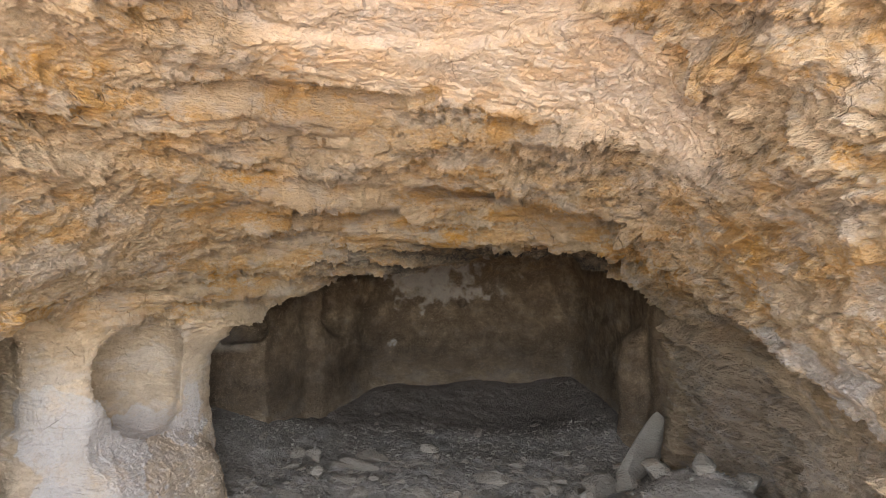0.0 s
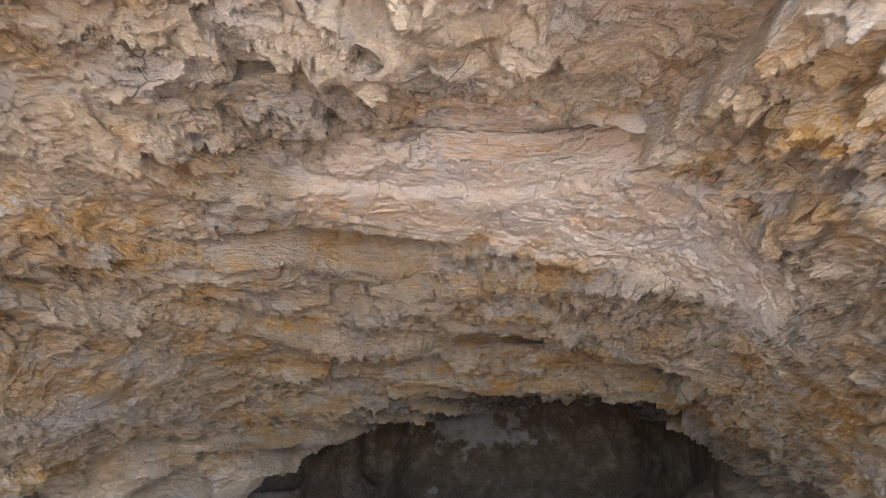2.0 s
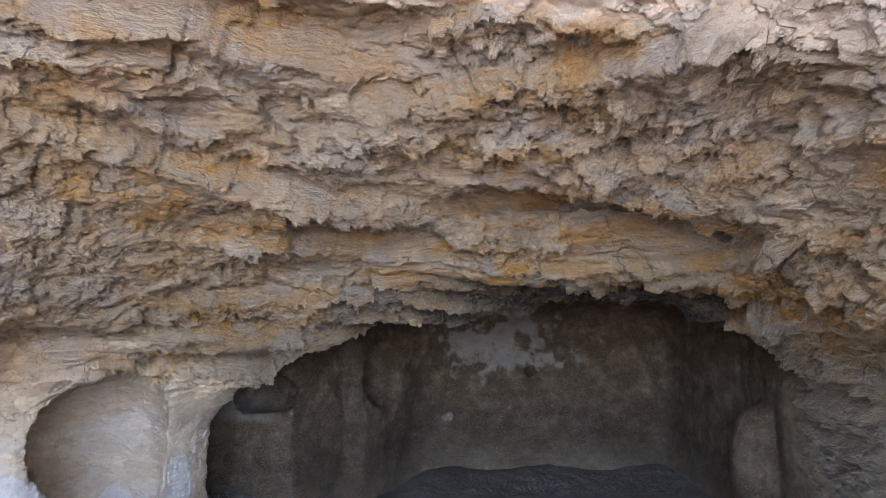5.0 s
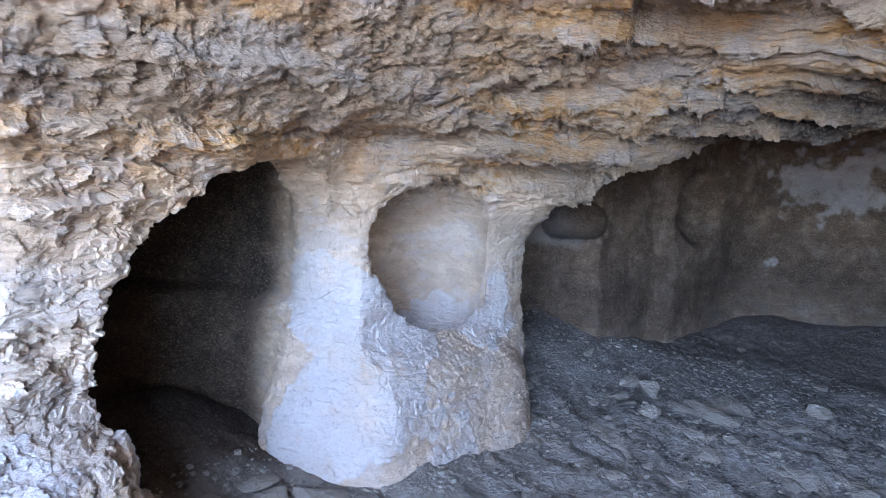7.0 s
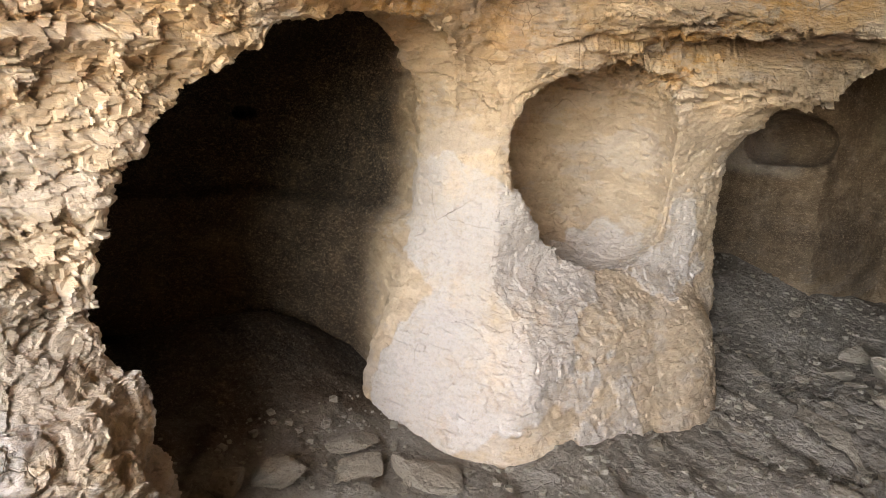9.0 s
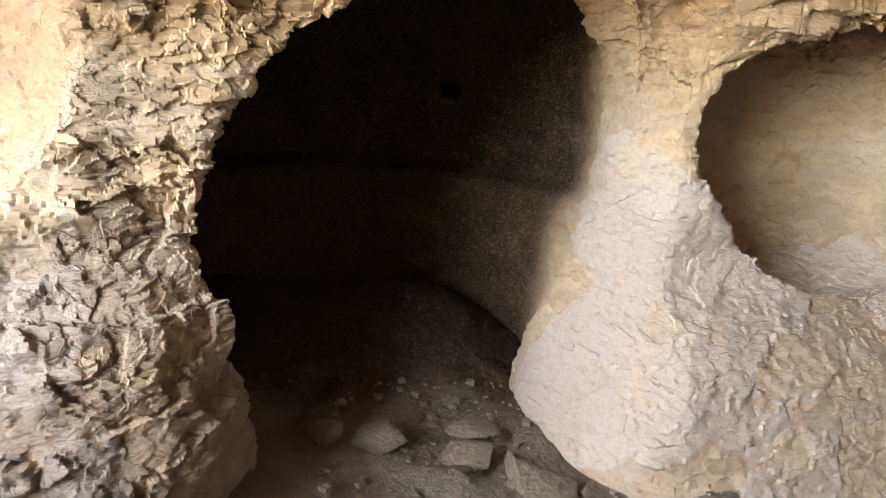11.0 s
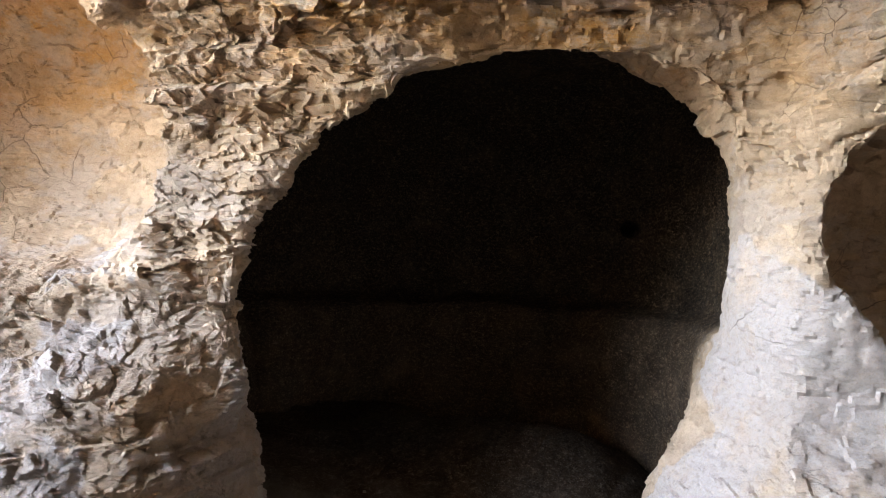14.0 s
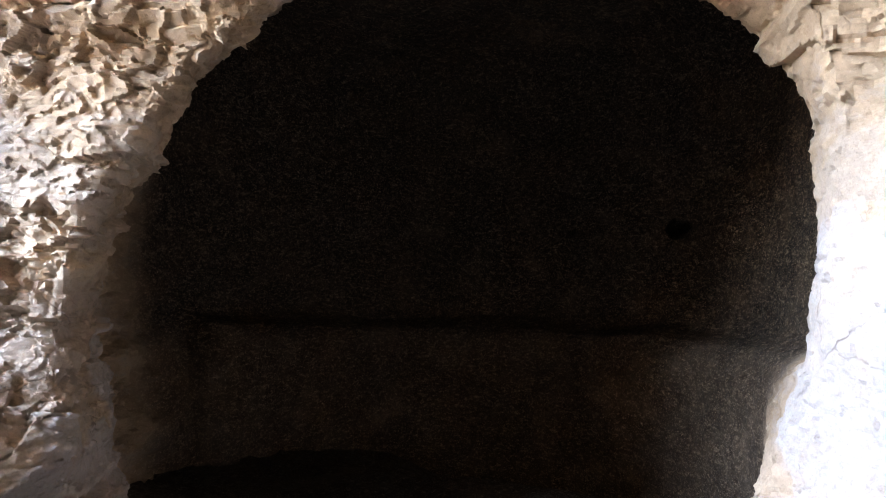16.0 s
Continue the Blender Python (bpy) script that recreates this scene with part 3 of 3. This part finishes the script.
# ---- the hill around the cave ----
h2 = 0.3
lo2, hi2 = np.array((-14.0, -1.0, -3.6)), np.array((13.0, 24.0, 8.0))
ax2 = [np.arange(lo2[a], hi2[a], h2) for a in range(3)]
X, Y, Z = np.meshgrid(*ax2, indexing="ij")
P = np.stack([X.ravel(), Y.ravel(), Z.ravel()], 1)
bulk = np.maximum(np.maximum(np.abs(X + 0.7) - 11.5, 0.4 - 0.06 * np.maximum(Z, 0) - Y), np.maximum(Y - 21, Z - 5.2 - 0.05 * Y)) + 0.5 * layers(P, 2.5, 2, 51).reshape(X.shape)
void = hollow(X, Y, Z)
hp, hq = soft_nets(-np.maximum(bulk, -void - 0.0), lo2, h2)
hc = hp[hq].mean(1)
keep = hollow(*hc.T) > 0.22
hill = mesh_from("cliff", hp, hq[keep])
for key in ROCK_MASKS:
    hill.attributes.new(key, "FLOAT", "POINT")
hill.materials.append(ROCK)
tagged(new("cliff", hill), "weathered limestone cliff around the cave", "cliff", kind="structure")


# ---- loose stones ----
def ground_at(px, py):
    p = np.array([[px, py, 0.0]])
    return float(floor_height(p[:, 0], p[:, 1])[0] + lumps(p)[0])


def rough_block(size, seed, detail=2):
    """A broken lump of rock with flat faces and chipped edges, size in metres; its base is at z = 0."""
    rnd = np.random.RandomState(seed)
    bm = bmesh.new()
    bmesh.ops.create_icosphere(bm, subdivisions=detail, radius=1)
    co = np.array([v.co[:] for v in bm.verts])
    for _ in range(10):
        d = rnd.normal(size=3)
        d /= np.linalg.norm(d)
        h = rnd.uniform(0.3, 0.7)
        over = np.maximum(co @ d - h, 0)
        co -= over[:, None] * d * 0.92
    co *= 1 + 0.10 * layers(co + seed, 0.5, 2, seed % 97, 0.6, True)[:, None]
    co *= np.asarray(size) / 2 / np.abs(co).max(0)
    co[:, 2] -= co[:, 2].min()
    for v, c in zip(bm.verts, co):
        v.co = c
    for f in bm.faces:
        f.smooth = False
    me = bpy.data.meshes.new("block")
    bm.to_mesh(me)
    bm.free()
    me.materials.append(STONE)
    return me


def set_stone(name, me, px, py, turn, label, category, group="", tilt=(0, 0), sink=0.25):
    ob = tagged(new(name, me), label, category, group)
    h = max(v.co.z for v in me.vertices)
    ob.matrix_world = pose(px, py, ground_at(px, py) - sink * h, tilt[0], tilt[1], turn)
    return ob


set_stone("boulder", rough_block((0.62, 0.5, 1.15), 3, 4), 2.25, 9.3, 20, "pale upright boulder leaning beside the chamber opening", "boulder", tilt=(0, 14), sink=0.15)
set_stone("boulder", rough_block((0.7, 0.5, 0.45), 8, 4), 1.75, 8.9, 70, "broken pale boulder lying among rubble", "boulder")
set_stone("round_stone", rough_block((0.30, 0.27, 0.27), 12, 4), -2.12, 10.42, 0, "rounded bluish-white stone on the dusty floor", "stone", sink=0.1)
set_stone("flat_stone", rough_block((0.52, 0.36, 0.12), 15, 3), -3.38, 6.22, 25, "flat broken limestone slab beside the doorway", "stone", sink=0.2)
set_stone("flat_stone", rough_block((0.34, 0.26, 0.12), 18, 3), -3.8, 6.1, 60, "flat broken limestone slab inside the doorway", "stone", sink=0.2)
set_stone("clod", rough_block((0.2, 0.17, 0.22), 22, 3), -3.72, 5.3, 10, "dark brown earth clod on the doorway floor", "clod", sink=0.2)
set_stone("clod", rough_block((0.3, 0.24, 0.16), 23, 3), -3.66, 5.58, 40, "dark brown earth clod on the doorway floor", "clod", sink=0.25)
set_stone("flat_stone", rough_block((0.3, 0.2, 0.1), 25, 3), -3.56, 5.95, 75, "broken limestone piece at the foot of the pillar", "stone", sink=0.2)
for k, (bx, by, bs, bz) in enumerate(((1.8, 9.0, 0.34, 0.3), (1.35, 8.6, 0.42, 0.26), (1.95, 8.45, 0.36, 0.3), (2.15, 8.0, 0.45, 0.42), (2.4, 7.2, 0.3, 0.24), (2.65, 6.9, 0.36, 0.22), (2.2, 6.9, 0.26, 0.16), (1.0, 8.9, 0.3, 0.16))):
    set_stone("boulder", rough_block((bs, bs * 0.8, bz), 40 + k, 3), bx, by, 50 * k, "angular limestone boulder in a rubble heap", "boulder", "rubble heap", (8 * (k % 3) - 8, 10), 0.2)
SLABS = [rough_block((0.62, 0.2, 0.15), 60 + k, 3) for k in range(5)]
slabs = np.random.RandomState(21)
for k in range(34):
    bx, by = slabs.uniform(-2.3, 1.2), slabs.uniform(7.6, 10.6)
    ob = set_stone("flat_rock", SLABS[k % 5], bx, by, -38 + slabs.uniform(-14, 14), "long tilted limestone slab half buried in dust", "rock", "tilted slabs in the floor", (slabs.uniform(10, 28), slabs.uniform(-6, 6)), 0.45)
    v = slabs.uniform(0.5, 1.2)
    ob.scale = (v * slabs.uniform(0.8, 1.4), v, v)
KINDS = [rough_block((0.2, 0.15, 0.11), 100 + i, 2) for i in range(8)]
rnd = np.random.RandomState(7)
placed = 0
while placed < 230:
    px, py = rnd.uniform(-3.4, 2.6), rnd.uniform(5.9, 13.5)
    zone = np.exp(-((px + 1.2) / 1.8) ** 2 - ((py - 9.4) / 1.3) ** 2) + 1.3 * np.exp(-((px - 1.8) / 0.9) ** 2 - ((py - 8.8) / 1.2) ** 2) + 0.6 * np.exp(-((px + 3.2) / 0.5) ** 2 - ((py - 6.2) / 0.5) ** 2) + 0.06
    if rnd.rand() > zone or hollow(*[np.array([v]) for v in (px, py, -1.7)])[0] > -0.1:
        continue
    k = rnd.choice((0.45, 0.6, 0.8, 1.1, 1.6), p=(0.3, 0.3, 0.2, 0.13, 0.07))
    ob = set_stone("stone", KINDS[rnd.randint(8)], px, py, rnd.uniform(0, 360), "small broken limestone rubble piece on the floor", "stone", "rubble on the floor", (rnd.uniform(-15, 15), rnd.uniform(-15, 15)), 0.3)
    ob.scale = (k, k * rnd.uniform(0.8, 1.2), k * rnd.uniform(0.7, 1.1))
    placed += 1

# gravel: one heap of small chips
cube = np.array([(a, b, c) for a in (-1, 1) for b in (-1, 1) for c in (-1, 1)], float)
sides = np.array([(0, 1, 3, 2), (4, 6, 7, 5), (0, 4, 5, 1), (2, 3, 7, 6), (0, 2, 6, 4), (1, 5, 7, 3)])
count = 9000
px, py = rnd.uniform(-4.2, 2.6, count), rnd.uniform(5.2, 12.5, count)
keep = hollow(px, py, np.full(count, -1.75)) < -0.03
px, py = px[keep], py[keep]
pz = floor_height(px, py) + lumps(np.stack([px, py, 0 * px], 1))
size = 0.006 + 0.02 * rnd.rand(len(px)) ** 4
verts = cube[None] * size[:, None, None] * rnd.uniform(0.5, 1.2, (len(px), 8, 3)) * np.array((1, 1, 0.7))
turn = rnd.uniform(0, 6.3, len(px))
c, d = np.cos(turn)[:, None], np.sin(turn)[:, None]
verts = np.stack([c * verts[..., 0] - d * verts[..., 1] + px[:, None], d * verts[..., 0] + c * verts[..., 1] + py[:, None], verts[..., 2] + pz[:, None] + 0.3 * size[:, None]], -1)
gravel = mesh_from("gravel", verts.reshape(-1, 3), (sides[None] + 8 * np.arange(len(px))[:, None, None]).reshape(-1, 4), False)
gravel.materials.append(GRIT)
tagged(new("gravel", gravel), "fine pale limestone gravel scattered over the floor", "gravel", kind="stuff")
